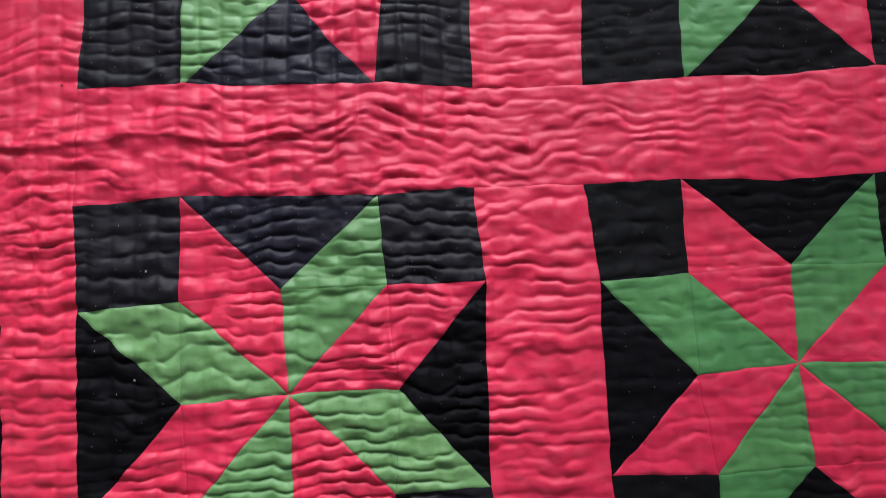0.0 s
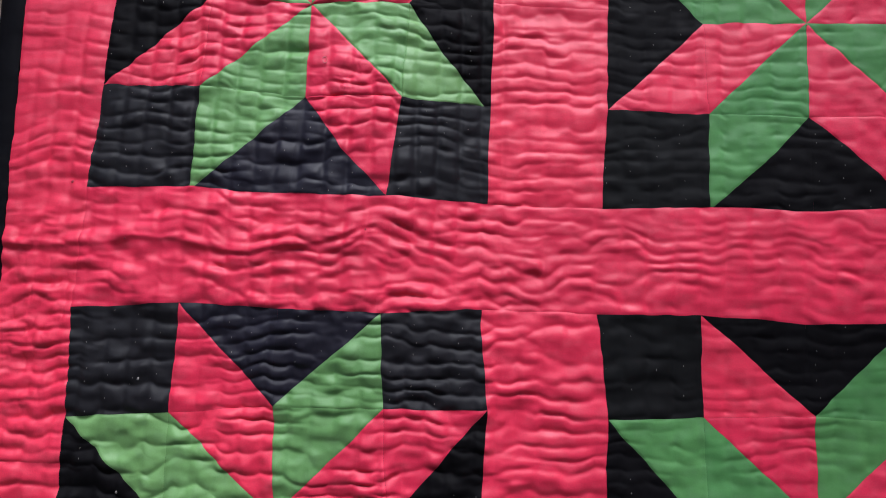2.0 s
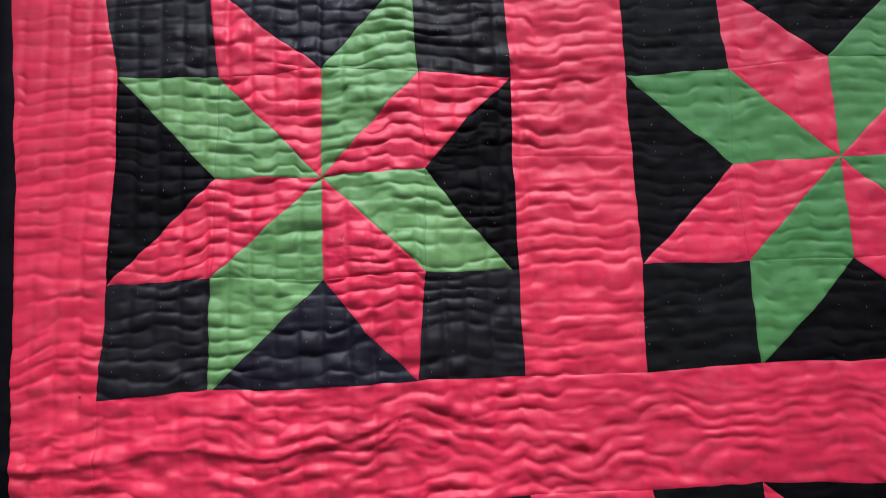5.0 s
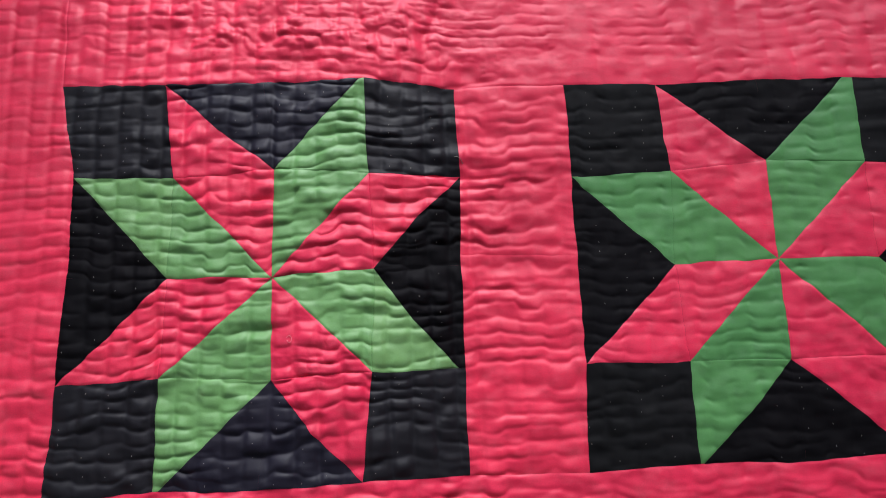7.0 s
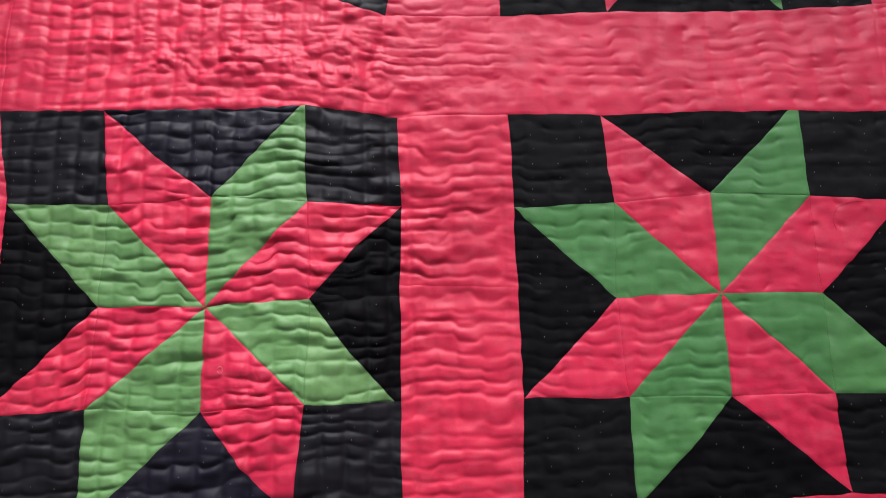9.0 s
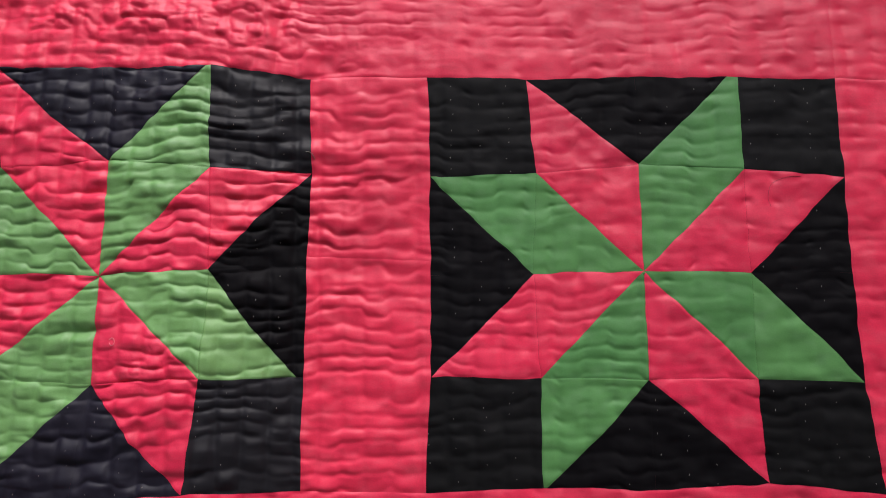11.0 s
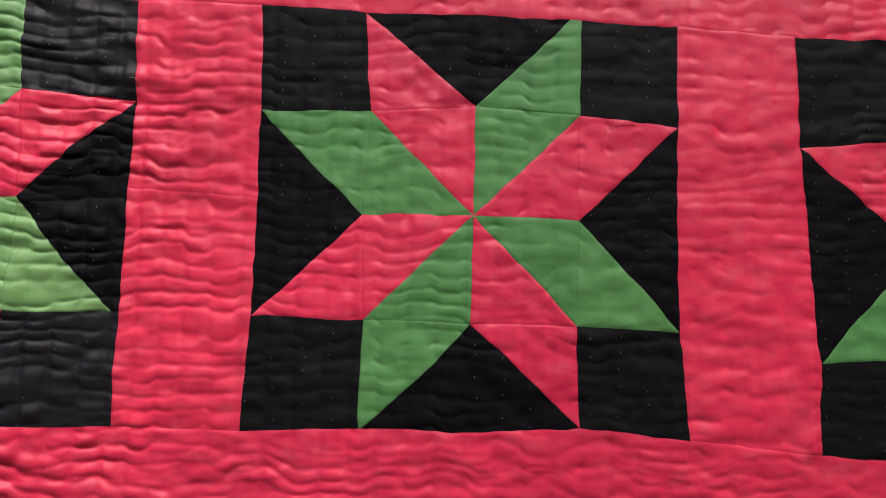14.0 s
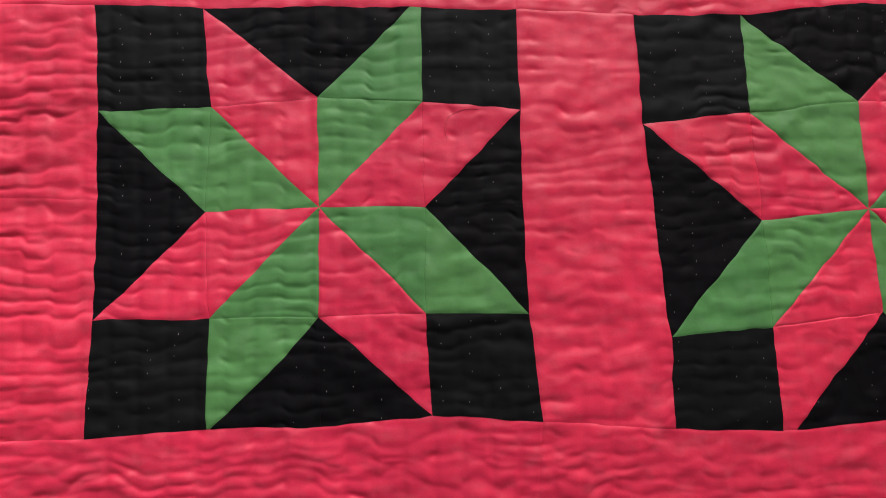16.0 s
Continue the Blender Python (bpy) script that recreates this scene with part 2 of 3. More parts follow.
SEWN_B2 = [
    [(-13.4, -10.1), (-11.8, -7.6), (-12.6, -13), (-13.6, -9.6), (-13.3, -2.5)],
    [(-4.4, -11.1), (-10.2, -6.7), (-4.9, -1.1), (-8, -3.6), (-7.3, -0.4)],
    [(-5.5, -10.8), (-10.7, -9.6), (-6.9, -0.9), (-3.5, -1.9), (-1.7, 1.7)],
    [(-4.7, -4.4), (0.9, -7.3), (-0.3, -3.4), (2.3, -0.5), (4, 2.9)],
    [(3.1, -5), (5.1, -2), (7, -0.3), (8.5, 2.3), (8.9, 5.2)],
]

SEWN = {("a", 1): (SEWN_A1, 0.0), ("b", 1): (SEWN_B1, 0.0), ("c", 1): (SEWN_C1, -0.015),
        ("a", 2): (SEWN_A2, -0.515), ("b", 2): (SEWN_B2, -0.498)}


def block_nodes(c, r):
    """The 5 x 5 seam crossings of a block: node[row][column] = (x, z)."""
    if (c, r) in SEWN:
        rows, mid = SEWN[c, r]
    else:
        rng = random.Random(31 * r + ord(c))
        rows = [[(rng.uniform(-5, 5), rng.uniform(-5, 5)) for _ in range(5)] for _ in range(5)]
        mid = ROWS[r] + (-0.006 if r == 0 else 0.0)
        if (c, r) == ("a", 0):
            rows[4] = [(-12, 40), (-8, 40), (-6, 40), (-8, 30), (-22, 6)]
        if (c, r) == ("b", 0):
            rows[4] = [(-8, 3), (12, 5), (4, 2), (2, -1), (-4, 0)]
    return np.array([[(COLUMNS[c] + (i - 2) * PITCH + rows[j][i][0] / 1000, mid - (j - 2) * PITCH + rows[j][i][1] / 1000)
                      for i in range(5)] for j in range(5)])


NODES = {(c, r): block_nodes(c, r) for c in "abc" for r in (0, 1, 2)}

STITCH_GAP, STITCH_LONG = 0.0220, 0.0142


def stitch_phase(x, z):
    """Rows of running stitch: closer on the first star column, wider apart beyond it."""
    even = np.where(x < 0.25, x / STITCH_GAP, 0.25 / STITCH_GAP + (x - 0.25) / (1.2 * STITCH_GAP))
    return even + 0.22 * field(0, x * 3, z * 4) + 0.07 * field(1, x * 20, z * 9)


def pucker_shift(x, z):
    """Puckers wander, and slip a little from one row of stitches to the next."""
    f = stitch_phase(x, z)
    k = np.floor(f + 0.5)
    t = np.clip((f - k + 0.20) / 0.40, 0, 1)
    t = t * t * (3 - 2 * t)
    slip = field(5, (k - 1) * 7.37, z * 26) * (1 - t) + field(5, k * 7.37, z * 26) * t
    c = 2 * np.abs(f - np.round(f))
    bow = 0.0014 * c * (2 - c)
    wild = 1 / (1 + np.exp((z + 0.12) / 0.06))
    return 0.0068 * field(2, x * 7, z * 11) + (0.0050 + 0.0018 * wild) * field(3, x * 22, z * 29) + (0.0046 - 0.0016 * wild) * slip + bow + 0.0026 * wild * field(1, x * 46, z * 50)


def pucker_phase(x, z):
    return (z + pucker_shift(x, z)) / STITCH_LONG


def bell(x, z, cx, cz, rx, rz):
    return np.exp(-((x - cx) / rx) ** 2 - ((z - cz) / rz) ** 2)


def ridge(p, tight=0.0):
    """One pucker: a soft roll, steeper on its underside; tight: 0 for soft hollows to 1 for narrow creases."""
    a = 2 * math.pi * p
    return (0.5 - 0.5 * np.cos(a + 0.45 * np.sin(a))) ** (1 - 0.5 * tight)


# One long loose crease wanders along the sashing.
LONG_FOLD_X = [-0.29, -0.1875, -0.157, -0.128, -0.099, -0.056, -0.014, 0.028, 0.080, 0.13]
LONG_FOLD_Z = [-0.2635, -0.2564, -0.2478, -0.2490, -0.2529, -0.2619, -0.2563, -0.2439, -0.2250, -0.215]


def loft(x, z):
    """How far the padded cloth stands out, in metres: puckers across the rows of running stitch, and loose folds."""
    full = 0.25 + 0.75 / (1 + np.exp((x - 0.27) / 0.045)) + 0.13 * field(4, x * 5, z * 5)
    full = full * (1 - 0.45 / (1 + np.exp((0.17 - x) / 0.02)) / (1 + np.exp((0.20 - z) / 0.015)))
    full = full * (1 - 0.70 * bell(x, z, -0.27, 0.10, 0.13, 0.24)) * (1 - 0.6 * np.exp(-((x + 0.315) / 0.035) ** 2))
    full = full * (1 + 0.28 / (1 + np.exp((z + 0.20) / 0.05)))
    drawn = 1 / (1 + np.exp((x - 0.30) / 0.04))
    fine = ridge(pucker_phase(x, z), drawn)
    broad = ridge((z + 1.3 * pucker_shift(x + 0.4, z + 0.2)) / (1.62 * STITCH_LONG), drawn)
    mix = np.clip(0.22 + 1.1 * field(0, x * 14 + 5, z * 16), 0, 1)
    wave = fine * (1 - mix) + 1.25 * broad * mix
    swell = np.clip(0.78 + (0.30 + 0.25 * (1 - drawn)) * field(5, x * 22, z * 36) + 0.42 * field(4, x * 47, z * 64), 0.06, 1.5)
    f = stitch_phase(x, z)
    f = np.abs(f - np.round(f)) * STITCH_GAP
    row = np.exp(-(f / 0.0038) ** 2)
    pull = np.clip(0.92 + 0.6 * field(6, x * 9 + 2, z * 9), 0.15, 1.2) * (1 - 0.50 / (1 + np.exp((z + 0.19) / 0.02)) * drawn) * (1 - 0.7 * np.exp(-((x - 0.25) / 0.05) ** 4))
    loose = bell(x, z, 0.20, -0.262, 0.50, 0.042)
    bunch = bell(x, z, 0.05, 0.262, 0.18, 0.050)
    even = 1 - 0.45 * loose - 0.55 * bunch
    h = 0.0026 * full * even * wave * swell * (1 - 0.58 * row * pull) - (0.00025 + 0.0004 * full) * row * pull * (0.5 + 0.5 * wave)
    h -= (0.0014 - 0.0003 * full) * np.exp(-(f / 0.0041) ** 2) * (0.25 + 0.75 * np.clip(1 - wave, 0, 1) ** 1.5) * np.clip(0.7 + 0.8 * field(1, x * 40 + 9, z * 50), 0, 1.4) * (0.3 + 0.7 * np.clip(pull, 0, 1))
    h += (1 - drawn) * (0.0008 * field(3, x * 40, z * 52) + 0.0006 * field(6, x * 75, z * 85))
    h += 0.0030 * field(6, x * 6, z * 7) + (0.0004 + 0.0012 * full) * field(7, x * 26, z * 44)
    h += full * (0.0014 * field(2, x * 62, z * 90) + 0.0002 * field(5, x * 150, z * 190))
    folds = ridge((z + 0.10 * x * field(7, x * 3, 1.0) + 0.020 * field(1, x * 8 + 3, z * 14) + 0.0095 * field(0, x * 24, z * 24) + 0.0046 * field(4, x * 55, z * 40)) / 0.0145)
    folds = folds * (0.8 + 0.5 * field(2, x * 40, z * 60))
    h += 0.0033 * folds * loose * (1 - 0.45 * row) * np.clip(0.75 + 0.6 * field(3, x * 12, z * 25), 0.1, 1.3)
    line = z - np.interp(x, LONG_FOLD_X, LONG_FOLD_Z) - 0.0012 * field(3, x * 40, 5.0)
    h += 0.0027 * np.exp(-(line / np.where(line > 0, 0.0095, 0.0030)) ** 2) / (1 + np.exp((x - 0.075) / 0.012))
    tufts = 1.1 * np.abs(field(2, x * 64, z * 78)) ** 0.6 + 0.6 * np.abs(field(3, x * 120 + 4, z * 140)) ** 0.7
    tufts = tufts * np.clip(0.85 + 0.5 * field(0, x * 30, z * 30), 0.1, 1.4)
    torn = 0.55 * bell(x, z, 0.05, -0.085, 0.06, 0.022) + 0.5 * bell(x, z, 0.06, -0.305, 0.25, 0.014) + 0.4 * bell(x, z, -0.25, -0.36, 0.06, 0.12)
    h += 0.0034 * tufts * np.clip(bunch + torn, 0, 1)
    h += -0.0035 * np.exp(-((x - 0.163 - 0.25 * (z - 0.25) - 0.006 * field(1, x * 3, z * 60)) / 0.007) ** 2) * bell(x, z, 0.16, 0.255, 0.1, 0.06)
    h += -0.002 * np.exp(-((x - 0.098 + 0.15 * (z - 0.25) - 0.006 * field(3, x * 3, z * 60)) / 0.005) ** 2) * bell(x, z, 0.1, 0.27, 0.1, 0.035)
    return h


# The quilt hangs in a shallow upright valley and its far side leans out from the wall: millimetres along x.
FOLD_X = [-0.40, -0.20, 0.02, 0.08, 0.14, 0.19, 0.225, 0.31, 0.41, 0.51, 0.61, 0.70, 0.82, 1.40]
VALLEY = [0, 0, 0, 1.5, 11, 24.5, 23, 14.5, 6.5, 1, 0, 0, 0, 0]
LEAN = [-4, -3, 0, 0, 0, 0, 0, 0, 0, -2, -11, -19, -26, -42]
FINE_X = np.arange(-0.5, 1.5, 0.004)
SOFTEN = np.exp(-(np.arange(-10, 11) * 0.004 / 0.014) ** 2)


def softened(values):
    line = np.pad(np.interp(FINE_X, FOLD_X, values), 10, mode="edge")
    return np.convolve(line, SOFTEN / SOFTEN.sum(), "valid") / 1000


VALLEY_LINE, LEAN_LINE = softened(VALLEY), softened(LEAN)


def sag(x, z):
    """How far the hanging quilt lies back from the plane y = 0, in metres."""
    return np.interp(x, FINE_X, VALLEY_LINE) * np.exp(-((z + 0.05) / 0.42) ** 2) + np.interp(x, FINE_X, LEAN_LINE)


def lay(x, z, dip):
    """Places of quilt points in the room; dip: 0 away from a seam to 1 on it."""
    wx = 0.0010 * field(5, x * 26, z * 26) + 0.0007 * field(4, x * 70, z * 70)
    wz = 0.0010 * field(6, x * 26, z * 26) + 0.0007 * field(7, x * 70, z * 70)
    h = loft(x, z) * (1 - 0.06 * dip) - 0.00035 * dip - 0.0013
    return np.stack([x + wx, sag(x, z) - h, z + wz + QZ], -1)


def sheet(x0, x1, z0, z1, front, back):
    """A thin plain layer under the patches that follows the quilt's valley."""
    bm = bmesh.new()
    nx, nz = max(2, int((x1 - x0) / 0.02)), max(2, int((z1 - z0) / 0.06))
    sides = []
    for depth in (front, back):
        sides.append([[bm.verts.new((x, sag(x, z) + depth, QZ + z)) for z in np.linspace(z0, z1, nz + 1)] for x in np.linspace(x0, x1, nx + 1)])
    f, b = sides
    for i in range(nx):
        for j in range(nz):
            bm.faces.new((f[i][j], f[i + 1][j], f[i + 1][j + 1], f[i][j + 1]))
            bm.faces.new((b[i][j], b[i][j + 1], b[i + 1][j + 1], b[i + 1][j]))
    for i in range(nx):
        bm.faces.new((f[i][0], b[i][0], b[i + 1][0], f[i + 1][0]))
        bm.faces.new((f[i][nz], f[i + 1][nz], b[i + 1][nz], b[i][nz]))
    for j in range(nz):
        bm.faces.new((f[0][j], f[0][j + 1], b[0][j + 1], b[0][j]))
        bm.faces.new((f[nx][j], b[nx][j], b[nx][j + 1], f[nx][j + 1]))
    return bm


def seam_dip(d):
    return np.exp(-(d / 0.0012) ** 2)


def drawn_in(points, gap=0.00005):
    """Edges turned under: the piece ends a hair short of its seam line."""
    points = np.asarray(points, float)
    mid = points.mean(0)
    way = points - mid
    return points - way * (gap * 1.5 / np.linalg.norm(way, axis=-1, keepdims=True))


def triangle_cloth(name, a, b, c, material, parent, step=0.0016):
    a, b, c = drawn_in([a, b, c])
    long = max(np.linalg.norm(b - a), np.linalg.norm(c - a), np.linalg.norm(c - b) / 1.41)
    n = max(2, int(long / step))
    ij = np.array([(i, j) for i in range(n + 1) for j in range(n + 1 - i)])
    u, v = ij[:, 0] / n, ij[:, 1] / n
    xz = a + u[:, None] * (b - a) + v[:, None] * (c - a)
    area = abs((b - a)[0] * (c - a)[1] - (b - a)[1] * (c - a)[0])
    d = np.minimum(np.minimum(u * area / np.linalg.norm(c - a), v * area / np.linalg.norm(b - a)),
                   (1 - u - v) * area / np.linalg.norm(c - b))
    start = np.concatenate([[0], np.cumsum(np.arange(n + 1, 0, -1))])
    i, j = ij[:, 0], ij[:, 1]
    low = ij[(i + j) < n]
    f1 = np.stack([start[low[:, 0]] + low[:, 1], start[low[:, 0] + 1] + low[:, 1], start[low[:, 0]] + low[:, 1] + 1], -1)
    up = ij[(i + j) < n - 1]
    f2 = np.stack([start[up[:, 0] + 1] + up[:, 1], start[up[:, 0] + 1] + up[:, 1] + 1, start[up[:, 0]] + up[:, 1] + 1], -1)
    faces = np.concatenate([f1, f2])
    cross = (b - a)[0] * (c - a)[1] - (b - a)[1] * (c - a)[0]
    if cross < 0:
        faces = faces[:, ::-1]
    return mesh_part(name, lay(xz[:, 0], xz[:, 1], seam_dip(d) * (0.2 if material in DARK else 1.0)), faces, material, parent)


def strip_cloth(name, side_a, side_b, material, parent, step=0.0017, label=""):
    """Cloth between two polylines of the same number of points."""
    a, b = np.array(side_a, float), np.array(side_b, float)
    across = (b - a) / np.linalg.norm(b - a, axis=1, keepdims=True)
    a, b = a + 0.00005 * across, b - 0.00005 * across
    pos = [0.0]
    for k in range(len(a) - 1):
        n = max(1, int(round(max(np.linalg.norm(a[k + 1] - a[k]), np.linalg.norm(b[k + 1] - b[k])) / step)))
        pos += list(k + (np.arange(n) + 1) / n)
    pos = np.array(pos)
    k = np.minimum(pos.astype(int), len(a) - 2)
    w = (pos - k)[:, None]
    pa, pb = a[k] * (1 - w) + a[k + 1] * w, b[k] * (1 - w) + b[k + 1] * w
    m = max(2, int(np.linalg.norm(pa - pb, axis=1).max() / step))
    v = np.linspace(0, 1, m + 1)[None, :, None]
    xz = pa[:, None] * (1 - v) + pb[:, None] * v
    wide = np.linalg.norm(pa - pb, axis=1)[:, None]
    run = np.concatenate([[0], np.cumsum(np.linalg.norm(np.diff((pa + pb) / 2, axis=0), axis=1))])[:, None]
    d = np.minimum(np.minimum(v[..., 0], 1 - v[..., 0]) * wide, np.minimum(run, run[-1] - run))
    n = len(pos)
    idx = np.arange(n * (m + 1)).reshape(n, m + 1)
    faces = np.stack([idx[:-1, :-1], idx[:-1, 1:], idx[1:, 1:], idx[1:, :-1]], -1).reshape(-1, 4)
    e1, e2 = xz[1, 0] - xz[0, 0], xz[0, -1] - xz[0, 0]
    if e1[0] * e2[1] - e1[1] * e2[0] > 0:
        faces = faces[:, ::-1]
    flat = xz.reshape(-1, 2)
    return mesh_part(name, lay(flat[:, 0], flat[:, 1], seam_dip(d.ravel()) * (0.2 if material in DARK else 1.0)), faces, material, parent, label)


quilt = new("quilt")
tagged(quilt, "padded crimson patchwork quilt with green and black stars on the wall", "quilt")

# The sixteen cells of a star block: which diagonal ("\\" or "/") parts the cell, and the upper and the lower cloth.
# K: black, W: the first star colour, C: the second.
CELLS = [
    ["K", ("\\", "K", "W"), ("/", "K", "C"), "K"],
    [("\\", "C", "K"), ("\\", "W", "C"), ("/", "C", "W"), ("/", "W", "K")],
    [("/", "K", "W"), ("/", "W", "C"), ("\\", "C", "W"), ("\\", "K", "C")],
    ["K", ("/", "C", "K"), ("\\", "W", "K"), "K"],
]
SWAPPED = {("c", 1), ("b", 0), ("c", 0)}
black_shapes = []


# Where a hand-sewn diagonal misses the corner of its cell: how far its upper and its lower end slide inward along the cell's
# top and bottom, and how far its middle bows upward, as shares of its length; by block, row and column.
STRAYED = {("b", 1, 0, 2): (0.11, 0.0, 0.0), ("b", 1, 3, 1): (0.0, 0.03, -0.035), ("a", 1, 0, 1): (0.0, 0.0, -0.02),
           ("a", 1, 0, 2): (0.05, 0.0, 0.0), ("a", 1, 2, 3): (0.0, 0.075, -0.03), ("a", 1, 3, 1): (0.0, 0.05, 0.0),
           ("a", 1, 3, 2): (0.0, 0.0, -0.04), ("a", 1, 1, 3): (0.0, 0.0, 0.02), ("c", 1, 3, 1): (0.0, 0.11, 0.0)}


def strayed_pieces(tl, tr, bl, br, diagonal, top, low, bow):
    """The upper and the lower piece of such a cell, each as its diagonal and the path round its outer corner."""
    if diagonal == "\\":
        tl, tr, bl, br = tr, tl, br, bl
    t, b = tr + top * (tl - tr), bl + low * (br - bl)
    way = t - b
    side = np.array([-way[1], way[0]])
    side = side if side @ (tl - b) > 0 else -side
    seam = [b, (t + b) / 2 + bow * side, t]
    e = 0.004
    upper = [bl if low else bl + e * (tl - bl), tl, t + e * (tl - t)]
    lower = [b + e * (br - b), br, tr if top else tr + e * (br - tr)]
    return (seam, upper), (seam, lower)


def star_block(c, r):
    nodes = NODES[c, r]
    (x0, z0), (x1, z1) = nodes.reshape(-1, 2).min(0) + 0.015, nodes.reshape(-1, 2).max(0) - 0.015
    block = part("star_block", sheet(x0, x1, z0, z1, 0.0085, 0.0105), BLACK, quilt, "eight-pointed pink and green star pieced on black")
    # The brighter-lit first column takes the lightened green.
    green = LIT_GREEN if c == "a" else GREEN
    first, second = (green, PINK) if (c, r) in SWAPPED else (PINK, green)
    deep = NAVY if c == "a" else BLACK
    for j in range(4):
        for i in range(4):
            tl, tr, bl, br = nodes[j][i], nodes[j][i + 1], nodes[j + 1][i], nodes[j + 1][i + 1]
            cell = CELLS[j][i]
            if cell == "K":
                strip_cloth("square_patch", [tl, tr], [bl, br], CHARCOAL if c == "a" else COAL, block, 0.0016)
                black_shapes.append([tl, tr, br, bl])
                continue
            diagonal, upper, lower = cell
            if (c, r, j, i) in STRAYED:
                strips = strayed_pieces(tl, tr, bl, br, diagonal, *STRAYED[c, r, j, i])
                for (seam, path), key in zip(strips, (upper, lower)):
                    dark = BLACK if i in (0, 3) else deep
                    strip_cloth("triangle_patch", seam, path, {"K": dark, "W": first, "C": second}[key], block)
                    if key == "K":
                        black_shapes.append([seam[0], path[1], seam[2]])
                continue
            pieces = ((tl, tr, br), (tl, bl, br)) if diagonal == "\\" else ((tl, tr, bl), (tr, br, bl))
            for corners, key in zip(pieces, (upper, lower)):
                dark = BLACK if i in (0, 3) else deep
                triangle_cloth("triangle_patch", *corners, {"K": dark, "W": first, "C": second}[key], block)
                if key == "K":
                    black_shapes.append(list(corners))


for r in (0, 1, 2):
    for c in "abc":
        star_block(c, r)

# Sashing between the blocks and the borders round them.
TOP_Z, BOTTOM_Z, RIGHT_X = 0.845, -0.835, 1.345


def left_edge(z):
    return -0.2882 - 0.029 * z - 0.03 * np.maximum(z, 0)


for r in (0, 1, 2):
    for c, d in ("ab", "bc"):
        a, b = NODES[c, r][:, 4], NODES[d, r][:, 0]
        if (c, r) == ("a", 1):
            m = [(a[2] * 0.88 + a[1] * 0.12), (b[2] * 0.86 + b[1] * 0.14)]
            strip_cloth("sashing_strip", [a[0], a[1], m[0]], [b[0], b[1], m[1]], PINK, quilt)
            strip_cloth("sashing_strip", [m[0], a[2], a[3], a[4]], [m[1], b[2], b[3], b[4]], PINK, quilt)
        else:
            strip_cloth("sashing_strip", a, b, PINK, quilt)


def row_line(r, j):
    return [NODES[c, r][j][i] for c in "abc" for i in range(5)]


def plain_line(z):
    return [(NODES[c, 1][0][i][0], z) for c in "abc" for i in range(5)]


for above, below in ((plain_line(TOP_Z), row_line(0, 0)), (row_line(0, 4), row_line(1, 0)),
                     (row_line(1, 4), row_line(2, 0)), (row_line(2, 4), plain_line(BOTTOM_Z))):
    strip_cloth("sashing_strip", above[:10], below[:10], PINK, quilt)
    strip_cloth("sashing_strip", above[9:], below[9:], PINK, quilt)

inner = [plain_line(TOP_Z)[0]] + [tuple(p) for r in (0, 1, 2) for p in NODES["a", r][:, 0]] + [plain_line(BOTTOM_Z)[0]]
outer = [(left_edge(p[1]), p[1]) for p in inner]
cut = next(k for k, p in enumerate(inner) if p[1] < -0.44)
w = (inner[cut - 1][1] + 0.464) / (inner[cut - 1][1] - inner[cut][1])
mi = tuple(np.array(inner[cut - 1]) * (1 - w) + np.array(inner[cut]) * w)
mo = (left_edge(-0.464), -0.4635)
strip_cloth("border_strip", outer[:cut] + [mo], inner[:cut] + [mi], PINK, quilt)
strip_cloth("border_strip", [mo] + outer[cut:], [mi] + inner[cut:], PINK, quilt)
inner_r = [plain_line(TOP_Z)[-1]] + [tuple(p) for r in (0, 1, 2) for p in NODES["c", r][:, 4]] + [plain_line(BOTTOM_Z)[-1]]
strip_cloth("border_strip", inner_r, [(RIGHT_X, p[1]) for p in inner_r], PINK, quilt)


def binding(path, outward):
    """A narrow folded edge: from its seam over a rounded rim to the back."""
    path, out = np.asarray(path, float), np.asarray(outward, float)
    run = np.concatenate([[0], np.cumsum(np.linalg.norm(np.diff(path, axis=0), axis=1))])
    steps = np.arange(0, run[-1], 0.004)
    base = np.stack([np.interp(steps, run, path[:, k]) for k in (0, 1)], -1)
    way = (path[-1] - path[0]) / run[-1]
    profile = [(0.0, 0.0), (0.004, -0.0022), (0.009, -0.0030), (0.015, -0.0028), (0.0205, -0.0018),
               (0.0245, 0.001), (0.0263, 0.004), (0.0260, 0.008), (0.023, 0.011), (0.016, 0.0122)]
    verts = []
    for o, y in profile:
        q = base + out * o * (1 + 0.05 * field(2, base[:, 0] * 9, base[:, 1] * 9))[:, None]
        wob = 0.0009 * field(3, q[:, 0] * 30, q[:, 1] * 45) + 0.0012 * field(1, q[:, 0] * 8, q[:, 1] * 12)
        front = lay(q[:, 0], q[:, 1], np.full(len(q), 1.0 if o == 0 else 0.75))
        back = sag(q[:, 0], q[:, 1])
        front[:, 1] = back + (np.where(y < 0.003, (front[:, 1] - back) * (1 if o == 0 else 0.6) + y + wob, y))
        verts.append(front)
    v = np.stack(verts, 1)
    n, m = v.shape[:2]
    idx = np.arange(n * m).reshape(n, m)
    faces = np.stack([idx[:-1, :-1], idx[:-1, 1:], idx[1:, 1:], idx[1:, :-1]], -1).reshape(-1, 4)
    if way[0] * out[1] - way[1] * out[0] > 0:
        faces = faces[:, ::-1]
    mesh_part("binding_strip", v.reshape(-1, 3), faces, BINDING, quilt, "narrow navy-black binding folded round the edge")


